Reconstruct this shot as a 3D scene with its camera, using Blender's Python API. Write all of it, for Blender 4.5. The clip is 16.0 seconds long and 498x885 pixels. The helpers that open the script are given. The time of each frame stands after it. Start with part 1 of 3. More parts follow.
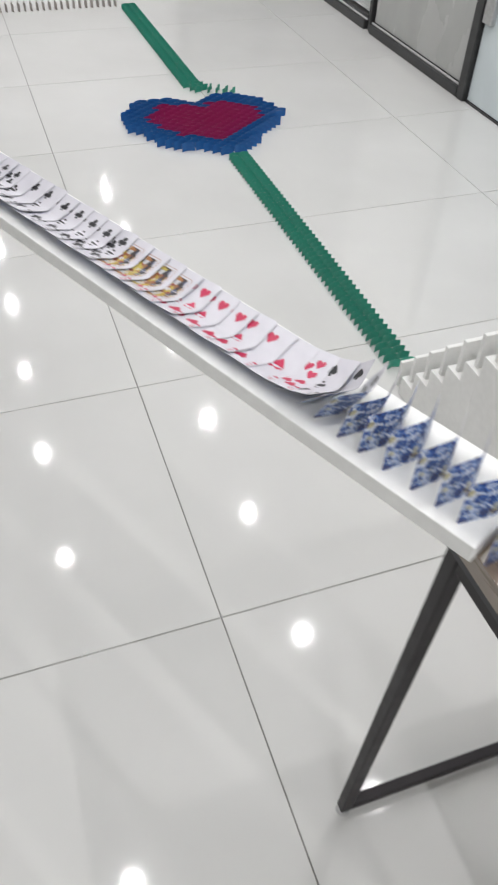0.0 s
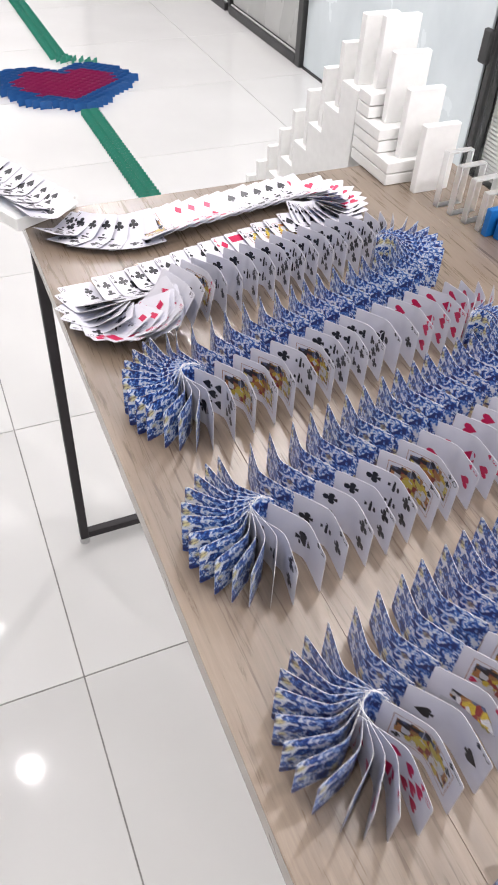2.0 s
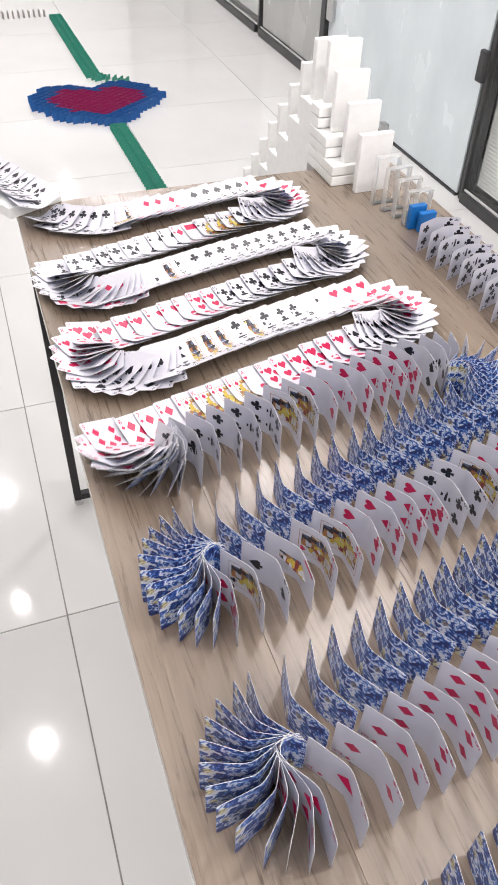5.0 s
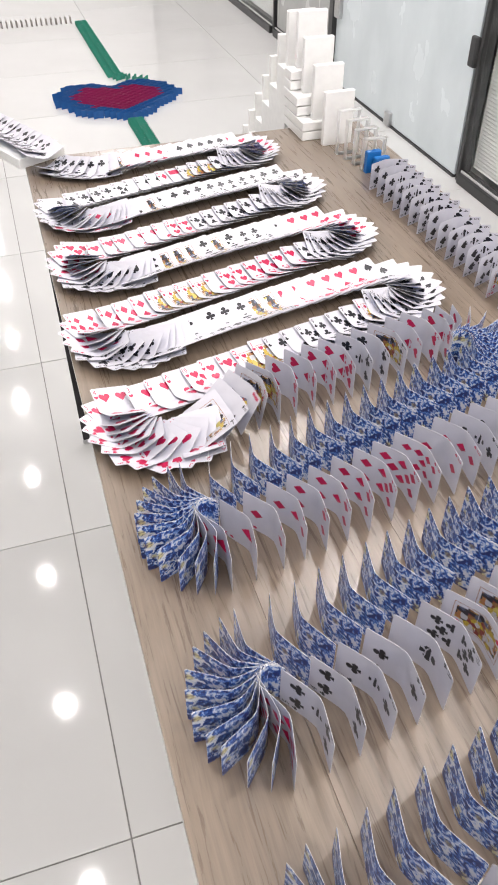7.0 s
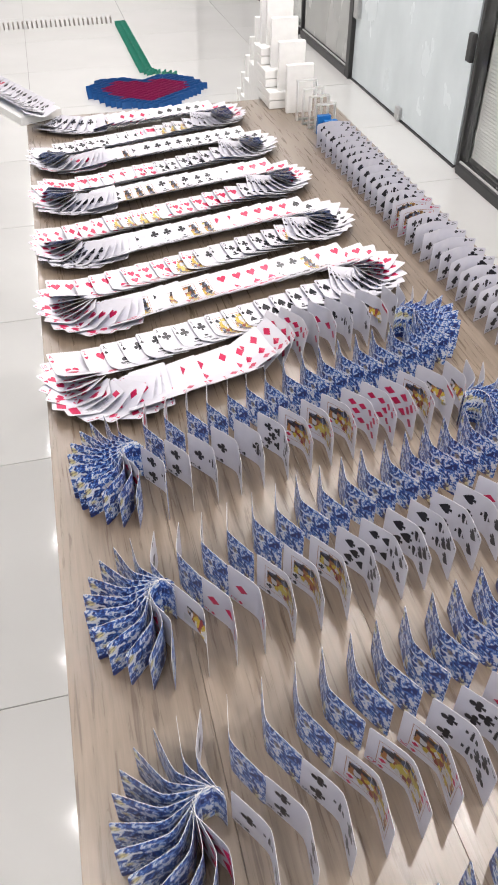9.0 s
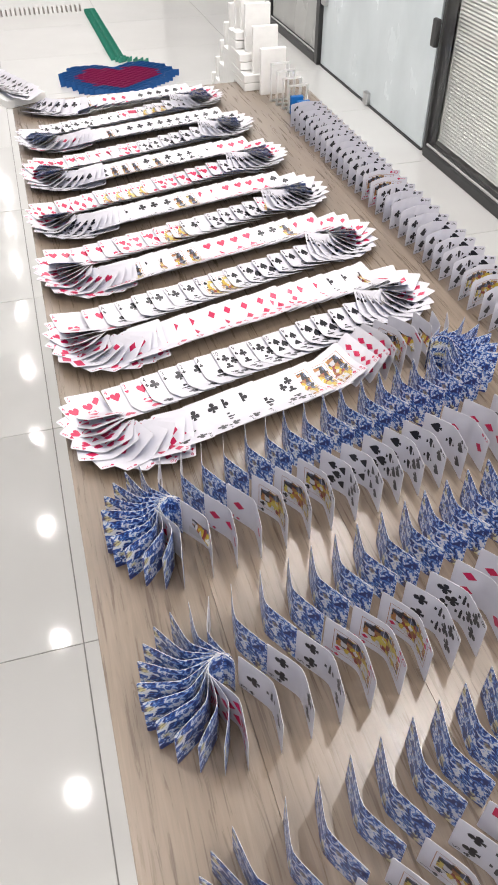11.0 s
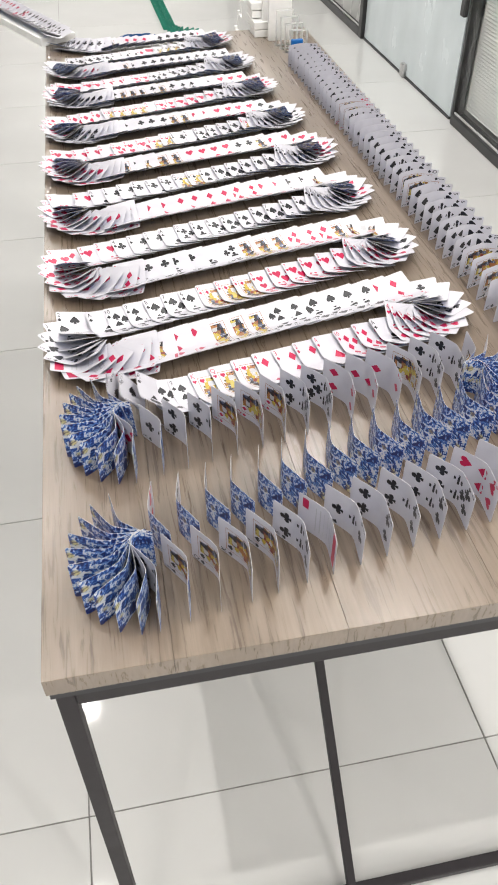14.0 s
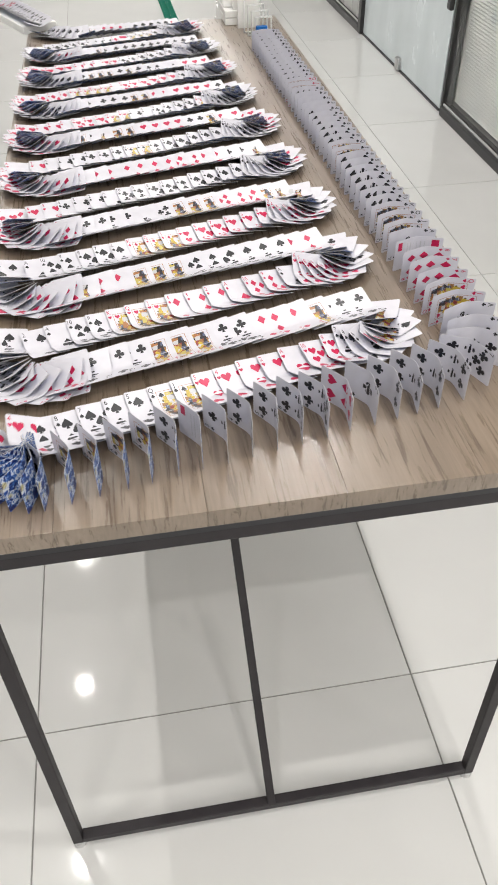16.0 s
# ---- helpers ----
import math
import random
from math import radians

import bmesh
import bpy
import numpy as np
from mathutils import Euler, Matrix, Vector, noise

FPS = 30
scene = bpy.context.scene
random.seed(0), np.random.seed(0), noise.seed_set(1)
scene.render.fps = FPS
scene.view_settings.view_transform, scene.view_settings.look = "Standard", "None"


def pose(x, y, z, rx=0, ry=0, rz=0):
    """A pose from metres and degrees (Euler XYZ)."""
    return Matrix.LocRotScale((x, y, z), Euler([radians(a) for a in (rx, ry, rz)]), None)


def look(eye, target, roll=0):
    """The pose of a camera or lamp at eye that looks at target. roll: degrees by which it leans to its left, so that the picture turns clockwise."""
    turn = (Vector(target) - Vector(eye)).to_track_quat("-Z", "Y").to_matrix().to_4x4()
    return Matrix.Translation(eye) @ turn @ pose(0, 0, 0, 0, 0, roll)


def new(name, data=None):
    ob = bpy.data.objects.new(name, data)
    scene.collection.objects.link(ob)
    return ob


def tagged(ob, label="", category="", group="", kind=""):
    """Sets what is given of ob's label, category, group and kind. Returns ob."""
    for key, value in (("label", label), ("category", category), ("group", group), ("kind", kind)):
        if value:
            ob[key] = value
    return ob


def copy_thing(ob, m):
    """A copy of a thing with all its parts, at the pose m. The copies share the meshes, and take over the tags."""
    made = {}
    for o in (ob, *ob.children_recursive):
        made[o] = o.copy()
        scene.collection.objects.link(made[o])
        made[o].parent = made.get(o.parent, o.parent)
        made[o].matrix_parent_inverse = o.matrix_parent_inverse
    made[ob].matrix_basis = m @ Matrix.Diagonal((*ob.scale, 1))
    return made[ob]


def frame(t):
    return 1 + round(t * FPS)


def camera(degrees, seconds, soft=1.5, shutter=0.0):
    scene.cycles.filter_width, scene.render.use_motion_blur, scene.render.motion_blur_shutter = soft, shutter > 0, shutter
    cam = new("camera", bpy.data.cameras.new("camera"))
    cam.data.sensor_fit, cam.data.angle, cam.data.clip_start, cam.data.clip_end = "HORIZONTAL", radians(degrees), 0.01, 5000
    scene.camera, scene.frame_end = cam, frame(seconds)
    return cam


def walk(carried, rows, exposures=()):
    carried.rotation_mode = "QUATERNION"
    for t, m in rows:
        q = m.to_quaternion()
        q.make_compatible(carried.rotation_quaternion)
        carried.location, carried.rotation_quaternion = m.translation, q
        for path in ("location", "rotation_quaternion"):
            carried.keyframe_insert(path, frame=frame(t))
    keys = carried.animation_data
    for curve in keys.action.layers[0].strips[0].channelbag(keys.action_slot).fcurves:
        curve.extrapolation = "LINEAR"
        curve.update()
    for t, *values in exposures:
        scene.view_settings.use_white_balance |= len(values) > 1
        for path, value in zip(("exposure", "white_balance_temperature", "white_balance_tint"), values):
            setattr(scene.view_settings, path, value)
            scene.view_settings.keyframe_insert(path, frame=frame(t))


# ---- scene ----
cam = camera(36.9, 16.0, soft=1.7, shutter=0.2)
PATH = [
    (0, (-0.344, 1.722, 1.378), (0.169, 3.04, -0.037), 3.1),
    (0.5, (-0.24, 1.467, 1.377), (0.376, 2.732, -0.044), 4.0),
    (1, (-0.09, 1.234, 1.379), (0.588, 2.478, -0.034), 3.7),
    (1.5, (-0.076, 1.091, 1.391), (0.583, 2.348, -0.018), 3.6),
    (2, (-0.111, 0.956, 1.412), (0.5, 2.251, 0.016), 3.5),
    (2.5, (-0.062, 0.828, 1.435), (0.486, 2.169, 0.056), 2.7),
    (3, (-0.034, 0.755, 1.453), (0.457, 2.125, 0.082), 1.4),
    (5.5, (-0.04, 0.671, 1.481), (0.482, 2.031, 0.111), 2.2),
    (6, (0.006, 0.573, 1.479), (0.498, 1.951, 0.115), 1.7),
    (6.5, (0.005, 0.498, 1.478), (0.466, 1.891, 0.118), 0.8),
    (7, (-0.021, 0.417, 1.473), (0.425, 1.822, 0.121), -0.1),
    (7.5, (-0.022, 0.308, 1.475), (0.426, 1.719, 0.13), -0.3),
    (8, (0.003, 0.217, 1.479), (0.437, 1.635, 0.138), 0.0),
    (8.5, (0.055, 0.147, 1.481), (0.448, 1.582, 0.144), -0.0),
    (9, (0.08, 0.074, 1.479), (0.431, 1.521, 0.144), -0.4),
    (11.5, (0.024, -0.05, 1.503), (0.451, 1.348, 0.139), 0.6),
    (12, (0.042, -0.075, 1.485), (0.475, 1.307, 0.106), 1.4),
    (12.5, (0.109, -0.145, 1.472), (0.515, 1.237, 0.084), 1.4),
    (13, (0.158, -0.246, 1.473), (0.517, 1.152, 0.089), 1.4),
    (13.5, (0.143, -0.322, 1.481), (0.453, 1.096, 0.105), 0.9),
    (14, (0.124, -0.384, 1.478), (0.401, 1.047, 0.108), -0.2),
    (14.5, (0.122, -0.462, 1.49), (0.401, 0.973, 0.125), -0.8),
    (15, (0.147, -0.513, 1.495), (0.427, 0.925, 0.133), -0.9),
    (15.5, (0.184, -0.541, 1.487), (0.439, 0.9, 0.123), -1.0),
    (16, (0.26, -0.567, 1.475), (0.482, 0.878, 0.11), -1.1),
]
# the picture darkens on the bright floor at first, and its white balance drifts from cool to neutral
LIGHT = [(0.0, -0.24, 6290, 10), (0.5, -0.11, 6300, 12), (1.0, 0.14, 6330, 14), (1.5, 0.28, 6350, 15), (2.5, 0.3, 6370, 15), (6.5, 0.2, 6490, 14), (11.5, 0.14, 6560, 12), (12.5, 0.13, 6580, 11), (14.5, -0.03, 6580, 9), (16.0, -0.16, 6580, 9)]
walk(cam, [(t, look(eye, target, roll)) for t, eye, target, roll in PATH], LIGHT)

# ---------------------------------------------------------------- light and exposure
scene.view_settings.exposure = 0.0
world = bpy.data.worlds.new("room_air")
scene.world = world
world.use_nodes = True
world.node_tree.nodes["Background"].inputs[0].default_value = (0.95, 0.98, 1.0, 1)
world.node_tree.nodes["Background"].inputs[1].default_value = 0.25
CEIL = 2.6
# the last two columns are added unseen, to brighten the floor right of the table
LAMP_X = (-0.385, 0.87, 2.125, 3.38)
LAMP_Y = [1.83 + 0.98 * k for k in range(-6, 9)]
BAY_Y = 0.5          # south of this an unseen bay is added on the east for extra lamps
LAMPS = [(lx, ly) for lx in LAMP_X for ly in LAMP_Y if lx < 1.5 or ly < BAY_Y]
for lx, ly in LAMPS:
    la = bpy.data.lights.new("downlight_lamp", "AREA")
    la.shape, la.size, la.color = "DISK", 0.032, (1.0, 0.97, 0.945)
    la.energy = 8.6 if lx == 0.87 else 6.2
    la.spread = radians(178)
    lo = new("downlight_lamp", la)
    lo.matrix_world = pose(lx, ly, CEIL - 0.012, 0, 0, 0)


# ---------------------------------------------------------------- materials
def mat(name, colour, rough=0.5, metal=0.0, spec=0.5, coat=0.0):
    m = bpy.data.materials.new(name)
    m.use_nodes = True
    b = m.node_tree.nodes["Principled BSDF"]
    b.inputs["Base Color"].default_value = (*colour, 1)
    b.inputs["Roughness"].default_value = rough
    b.inputs["Metallic"].default_value = metal
    b.inputs["Specular IOR Level"].default_value = spec
    b.inputs["Coat Weight"].default_value = coat
    return m


def nodes_of(m):
    nt = m.node_tree
    return nt, nt.nodes["Principled BSDF"]


def add(nt, kind, **vals):
    n = nt.nodes.new(kind)
    for k, v in vals.items():
        n.inputs[k].default_value = v
    return n


def ramp(nt, source, stops):
    r = nt.nodes.new("ShaderNodeValToRGB")
    while len(r.color_ramp.elements) < len(stops):
        r.color_ramp.elements.new(0.5)
    for e, (p, c) in zip(r.color_ramp.elements, stops):
        e.position, e.color = p, (*c, 1)
    nt.links.new(source, r.inputs[0])
    return r


def coords(nt, scale, which="Object"):
    tc = nt.nodes.new("ShaderNodeTexCoord")
    mp = nt.nodes.new("ShaderNodeMapping")
    mp.inputs["Scale"].default_value = scale
    nt.links.new(tc.outputs[which], mp.inputs[0])
    return mp.outputs[0]


def noisy(name, a, b, scale=(8, 8, 8), rough=(0.4, 0.55), bump=0.0, detail=5.0, metal=0.0, spec=0.5, lo=0.35, hi=0.65):
    m = mat(name, a, rough[0], metal, spec)
    nt, p = nodes_of(m)
    nz = add(nt, "ShaderNodeTexNoise", Scale=1.0, Detail=detail)
    nt.links.new(coords(nt, scale), nz.inputs["Vector"])
    r = ramp(nt, nz.outputs[0], ((lo, a), (hi, b)))
    nt.links.new(r.outputs[0], p.inputs["Base Color"])
    rr = ramp(nt, nz.outputs[0], ((0.3, (rough[0],) * 3), (0.7, (rough[1],) * 3)))
    nt.links.new(rr.outputs[0], p.inputs["Roughness"])
    if bump:
        bp = add(nt, "ShaderNodeBump", Strength=bump, Distance=0.002)
        nt.links.new(nz.outputs[0], bp.inputs["Height"])
        nt.links.new(bp.outputs[0], p.inputs["Normal"])
    return m


def wood_material():
    m = mat("greyed_oak", (0.4, 0.3, 0.22), 0.42, coat=1.0)
    nt, p = nodes_of(m)
    p.inputs["Coat Roughness"].default_value = 0.34
    oi = nt.nodes.new("ShaderNodeObjectInfo")
    sh = nt.nodes.new("ShaderNodeVectorMath")
    sh.operation = "MULTIPLY_ADD"
    cx = nt.nodes.new("ShaderNodeCombineXYZ")
    nt.links.new(oi.outputs["Random"], cx.inputs[0])
    nt.links.new(oi.outputs["Random"], cx.inputs[1])
    nt.links.new(cx.outputs[0], sh.inputs[0])
    sh.inputs[1].default_value = (3.0, 7.0, 0.0)
    nt.links.new(coords(nt, (1, 1, 1)), sh.inputs[2])
    st = nt.nodes.new("ShaderNodeMapping")
    st.inputs["Scale"].default_value = (190, 11, 40)
    nt.links.new(sh.outputs[0], st.inputs[0])
    fine = add(nt, "ShaderNodeTexNoise", Scale=1.0, Detail=8.0, Roughness=0.6, Distortion=0.6)
    nt.links.new(st.outputs[0], fine.inputs["Vector"])
    sb = nt.nodes.new("ShaderNodeMapping")
    sb.inputs["Scale"].default_value = (9, 3.2, 9)
    nt.links.new(sh.outputs[0], sb.inputs[0])
    broad = add(nt, "ShaderNodeTexNoise", Scale=1.0, Detail=4.0, Distortion=1.2)
    nt.links.new(sb.outputs[0], broad.inputs["Vector"])
    c1 = ramp(nt, fine.outputs[0], ((0.3, (0.106, 0.073, 0.049)), (0.39, (0.192, 0.142, 0.1)), (0.53, (0.23, 0.174, 0.125)), (0.72, (0.275, 0.21, 0.154))))
    c2 = ramp(nt, broad.outputs[0], ((0.34, (0.76, 0.74, 0.715)), (0.66, (1.0, 1.0, 1.0))))
    mx = nt.nodes.new("ShaderNodeMix")
    mx.data_type, mx.blend_type = "RGBA", "MULTIPLY"
    mx.inputs[0].default_value = 1.0
    nt.links.new(c1.outputs[0], mx.inputs[6])
    nt.links.new(c2.outputs[0], mx.inputs[7])
    nt.links.new(mx.outputs[2], p.inputs["Base Color"])
    rr = ramp(nt, fine.outputs[0], ((0.3, (0.24,) * 3), (0.7, (0.36,) * 3)))
    nt.links.new(rr.outputs[0], p.inputs["Roughness"])
    bp = add(nt, "ShaderNodeBump", Strength=0.15, Distance=0.001)
    nt.links.new(fine.outputs[0], bp.inputs["Height"])
    nt.links.new(bp.outputs[0], p.inputs["Normal"])
    return m


def back_material():
    """Blue-and-white porcelain print: flowers, leaves and small ochre hearts."""
    m = mat("card_back_print", (0.2, 0.3, 0.6), 0.35)
    nt, p = nodes_of(m)
    oi = nt.nodes.new("ShaderNodeObjectInfo")
    tilt = nt.nodes.new("ShaderNodeVectorMath")
    tilt.operation = "MULTIPLY_ADD"
    tilt.inputs[1].default_value = (0.004, 0.0, 0.004)
    nt.links.new(oi.outputs["Random"], tilt.inputs[0])
    nt.links.new(coords(nt, (1, 0.25, 1)), tilt.inputs[2])
    at = tilt.outputs[0]
    v = add(nt, "ShaderNodeTexNoise", Scale=150.0, Detail=2.5, Roughness=0.55, Distortion=1.3)
    nt.links.new(at, v.inputs["Vector"])
    c = ramp(nt, v.outputs[0], ((0.39, (0.01, 0.02, 0.12)), (0.455, (0.016, 0.075, 0.34)), (0.5, (0.06, 0.19, 0.52)), (0.532, (0.34, 0.45, 0.68)), (0.59, (0.66, 0.69, 0.74))))
    o = add(nt, "ShaderNodeTexVoronoi", Scale=62.0, Randomness=0.7)
    nt.links.new(at, o.inputs["Vector"])
    f = ramp(nt, o.outputs["Distance"], ((0.0, (0.9, 0.9, 0.9)), (0.24, (0.75, 0.75, 0.75)), (0.36, (0, 0, 0))))
    mx = nt.nodes.new("ShaderNodeMix")
    mx.data_type = "RGBA"
    hue = ramp(nt, v.outputs[0], ((0.42, (0.16, 0.12, 0.1)), (0.53, (0.6, 0.52, 0.16))))
    nt.links.new(f.outputs[0], mx.inputs[0])
    nt.links.new(c.outputs[0], mx.inputs[6])
    nt.links.new(hue.outputs[0], mx.inputs[7])
    nt.links.new(mx.outputs[2], p.inputs["Base Color"])
    return m


def court_material():
    """The close coloured drawing of a court card: small patches of ink on white stock."""
    m = mat("court_card_drawing", (0.5, 0.4, 0.3), 0.35)
    nt, p = nodes_of(m)
    at = coords(nt, (1, 0.4, 1))
    v = add(nt, "ShaderNodeTexVoronoi", Scale=190.0, Randomness=0.9)
    nt.links.new(at, v.inputs["Vector"])
    sp = nt.nodes.new("ShaderNodeSeparateColor")
    nt.links.new(v.outputs["Color"], sp.inputs[0])
    c = ramp(nt, sp.outputs[0], ((0.0, (0.62, 0.6, 0.6)), (0.26, (0.58, 0.42, 0.05)), (0.48, (0.28, 0.05, 0.04)), (0.58, (0.03, 0.025, 0.03)), (0.72, (0.34, 0.17, 0.06)), (0.94, (0.1, 0.12, 0.2))))
    c.color_ramp.interpolation = "CONSTANT"
    lines = add(nt, "ShaderNodeTexWave", Scale=420.0, Distortion=6.0, Detail=1.0)
    nt.links.new(at, lines.inputs["Vector"])
    fine = ramp(nt, lines.outputs[0], ((0.1, (0.35, 0.33, 0.32)), (0.35, (1, 1, 1))))
    mx = nt.nodes.new("ShaderNodeMix")
    mx.data_type, mx.blend_type = "RGBA", "MULTIPLY"
    mx.inputs[0].default_value = 0.7
    nt.links.new(c.outputs[0], mx.inputs[6])
    nt.links.new(fine.outputs[0], mx.inputs[7])
    nt.links.new(mx.outputs[2], p.inputs["Base Color"])
    return m


M_WOOD = wood_material()
M_STEEL = noisy("dark_painted_steel", (0.018, 0.015, 0.0175), (0.027, 0.023, 0.026), (30, 30, 30), (0.45, 0.58), 0.05, spec=0.35)
M_BLACK = noisy("black_aluminium", (0.026, 0.026, 0.027), (0.04, 0.04, 0.041), (20, 20, 20), (0.35, 0.45))
M_TILE = noisy("polished_porcelain_tile", (0.665, 0.665, 0.65), (0.715, 0.715, 0.7), (1.6, 1.6, 1.6), (0.045, 0.075))
M_GROUT = noisy("grey_grout", (0.24, 0.235, 0.222), (0.33, 0.322, 0.31), (40, 40, 40), (0.7, 0.8))
M_WALL = noisy("white_wall_paint", (0.78, 0.78, 0.77), (0.82, 0.82, 0.81), (3, 3, 3), (0.6, 0.7))
M_CEIL = noisy("white_ceiling_panel", (0.76, 0.76, 0.76), (0.81, 0.81, 0.81), (3, 3, 3), (0.7, 0.8))
M_FILM = noisy("frosted_blue_grey_film", (0.6, 0.66, 0.68), (0.67, 0.73, 0.75), (5, 5, 3), (0.16, 0.3), 0.0, 6.0)
M_GREY = noisy("frosted_grey_film", (0.38, 0.385, 0.37), (0.44, 0.445, 0.43), (4, 4, 2), (0.2, 0.32))
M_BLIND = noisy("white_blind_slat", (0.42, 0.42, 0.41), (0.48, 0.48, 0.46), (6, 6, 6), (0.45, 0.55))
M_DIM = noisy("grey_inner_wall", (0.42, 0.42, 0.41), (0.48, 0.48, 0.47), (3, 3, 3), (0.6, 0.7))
M_FOAM = noisy("white_foam_board", (0.86, 0.86, 0.84), (0.9, 0.9, 0.88), (60, 60, 60), (0.5, 0.62), 0.05)
M_BLUEBOX = noisy("blue_plastic", (0.006, 0.13, 0.42), (0.01, 0.17, 0.5), (30, 30, 30), (0.35, 0.45))
M_CHROME = noisy("brushed_steel", (0.5, 0.5, 0.5), (0.6, 0.6, 0.6), (80, 80, 80), (0.28, 0.4), metal=1.0)
M_RUBBER = noisy("pale_plastic_foot", (0.5, 0.5, 0.5), (0.6, 0.6, 0.6), (80, 80, 80), (0.4, 0.5))
M_FACE = noisy("card_face_stock", (0.59, 0.58, 0.63), (0.63, 0.62, 0.67), (50, 50, 50), (0.3, 0.4))
M_EDGE = mat("card_edge_stock", (0.54, 0.53, 0.54), 0.6)
M_BACK = back_material()
M_RED = mat("red_ink", (0.5, 0.01, 0.07), 0.35)
M_INK = mat("black_ink", (0.012, 0.012, 0.016), 0.35)
M_YEL = mat("yellow_ink", (0.5, 0.41, 0.09), 0.35)
M_OCH = mat("brown_ink", (0.36, 0.15, 0.05), 0.35)
M_NAVY = mat("blue_ink", (0.06, 0.08, 0.2), 0.35)
M_PALE = mat("pale_grey_ink", (0.5, 0.5, 0.52), 0.35)
M_COURT = court_material()
# one green in two tones: the back's darker tone puts shading contrast into the colour
M_GREEN_BACK = noisy("shaded_green_card_stock", (0.01, 0.09, 0.06), (0.016, 0.12, 0.08), (70, 70, 70), (0.4, 0.5))
M_GREEN = noisy("green_card_stock", (0.03, 0.28, 0.19), (0.045, 0.34, 0.24), (70, 70, 70), (0.4, 0.5))
M_CBLUE = noisy("blue_card_stock", (0.006, 0.08, 0.29), (0.012, 0.12, 0.37), (70, 70, 70), (0.4, 0.5))
M_MAG = noisy("crimson_card_stock", (0.28, 0.006, 0.08), (0.36, 0.012, 0.11), (70, 70, 70), (0.4, 0.5))
M_MAROON = noisy("maroon_card_stock", (0.16, 0.06, 0.07), (0.24, 0.11, 0.12), (70, 70, 70), (0.4, 0.5))
M_BEIGE = noisy("beige_card_stock", (0.4, 0.36, 0.34), (0.5, 0.46, 0.44), (70, 70, 70), (0.4, 0.5))
M_ACRYL = mat("clear_acrylic", (0.97, 0.98, 0.98), 0.3)
M_ACRYL.node_tree.nodes["Principled BSDF"].inputs["Transmission Weight"].default_value = 0.85
M_ACRYL.node_tree.nodes["Principled BSDF"].inputs["IOR"].default_value = 1.12
M_GLOW = mat("downlight_lens", (1, 1, 1), 0.4)
M_GLOW.node_tree.nodes["Principled BSDF"].inputs["Emission Color"].default_value = (1, 0.97, 0.93, 1)
M_GLOW.node_tree.nodes["Principled BSDF"].inputs["Emission Strength"].default_value = 25.0


# ---------------------------------------------------------------- building helpers
def mesh_of(name, bm, *mats):
    me = bpy.data.meshes.new(name)
    bm.to_mesh(me)
    bm.free()
    for m in mats:
        me.materials.append(m)
    return me


def part(name, bm, material, parent=None, label=""):
    ob = new(name, mesh_of(name, bm, material) if isinstance(bm, bmesh.types.BMesh) else bm)
    if parent:
        ob.parent = parent
    return tagged(ob, label)


def box(x0, x1, y0, y1, z0, z1, bevel=0.0, bm=None):
    own = bmesh.new()
    bmesh.ops.create_cube(own, size=1.0)
    for v in own.verts:
        v.co = Vector(((x0 + x1) / 2 + v.co.x * (x1 - x0), (y0 + y1) / 2 + v.co.y * (y1 - y0), (z0 + z1) / 2 + v.co.z * (z1 - z0)))
    if bevel:
        bmesh.ops.bevel(own, geom=list(own.edges), offset=bevel, segments=2, affect="EDGES", profile=0.5)
    if bm is None:
        return own
    me = bpy.data.meshes.new("tmp")
    own.to_mesh(me)
    own.free()
    bm.from_mesh(me)
    bpy.data.meshes.remove(me)
    return bm


def cylinder(r, z0, z1, seg=20, at=(0, 0)):
    bm = bmesh.new()
    bmesh.ops.create_cone(bm, cap_ends=True, segments=seg, radius1=r, radius2=r, depth=z1 - z0)
    bmesh.ops.translate(bm, verts=bm.verts, vec=(at[0], at[1], (z0 + z1) / 2))
    return bm


def empty(name, m=None):
    ob = new(name)
    if m is not None:
        ob.matrix_world = m
    return ob


# ---------------------------------------------------------------- the room
TOP = 0.84           # height of the table top
WALL_X = 1.965         # plane of the glass partition
X0, X1, Y0, Y1 = -3.4, WALL_X, -4.6, 10.4

XE = 4.6             # east side of the added, unseen bay
ceiling = part("ceiling", box(X0, XE, Y0, Y1, CEIL, CEIL + 0.1), M_CEIL)
tagged(ceiling, "flat white ceiling with rows of recessed round lamps", "ceiling", kind="structure")
# wall_east and wall_bay close the added bay, out of view
for nm, b in (("wall_west", (X0 - 0.1, X0, Y0, Y1, 0, CEIL)), ("wall_south", (X0, XE, Y0 - 0.1, Y0, 0, CEIL)),
              ("wall_north", (X0, XE, Y1, Y1 + 0.1, 0, CEIL)), ("wall_east", (XE, XE + 0.1, Y0, Y1, 0, CEIL)),
              ("wall_bay", (X1 + 0.06, XE, BAY_Y, BAY_Y + 0.1, 0, CEIL))):
    tagged(part(nm, box(*b), M_WALL), "plain painted wall closing the room", "wall", kind="structure")


def downlight():
    th = empty("downlight")
    ring = bmesh.new()
    bmesh.ops.create_cone(ring, cap_ends=False, segments=28, radius1=0.046, radius2=0.02, depth=0.012)
    bmesh.ops.translate(ring, verts=ring.verts, vec=(0, 0, -0.006))
    trim = part("trim_ring", ring, M_CEIL, th)
    part("lens", cylinder(0.019, -0.006, -0.001, 28), M_GLOW, trim, "glowing white lens")
    return tagged(th, "round recessed white downlight switched on in ceiling", "downlight", "ceiling downlights")


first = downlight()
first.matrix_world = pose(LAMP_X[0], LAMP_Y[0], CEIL)
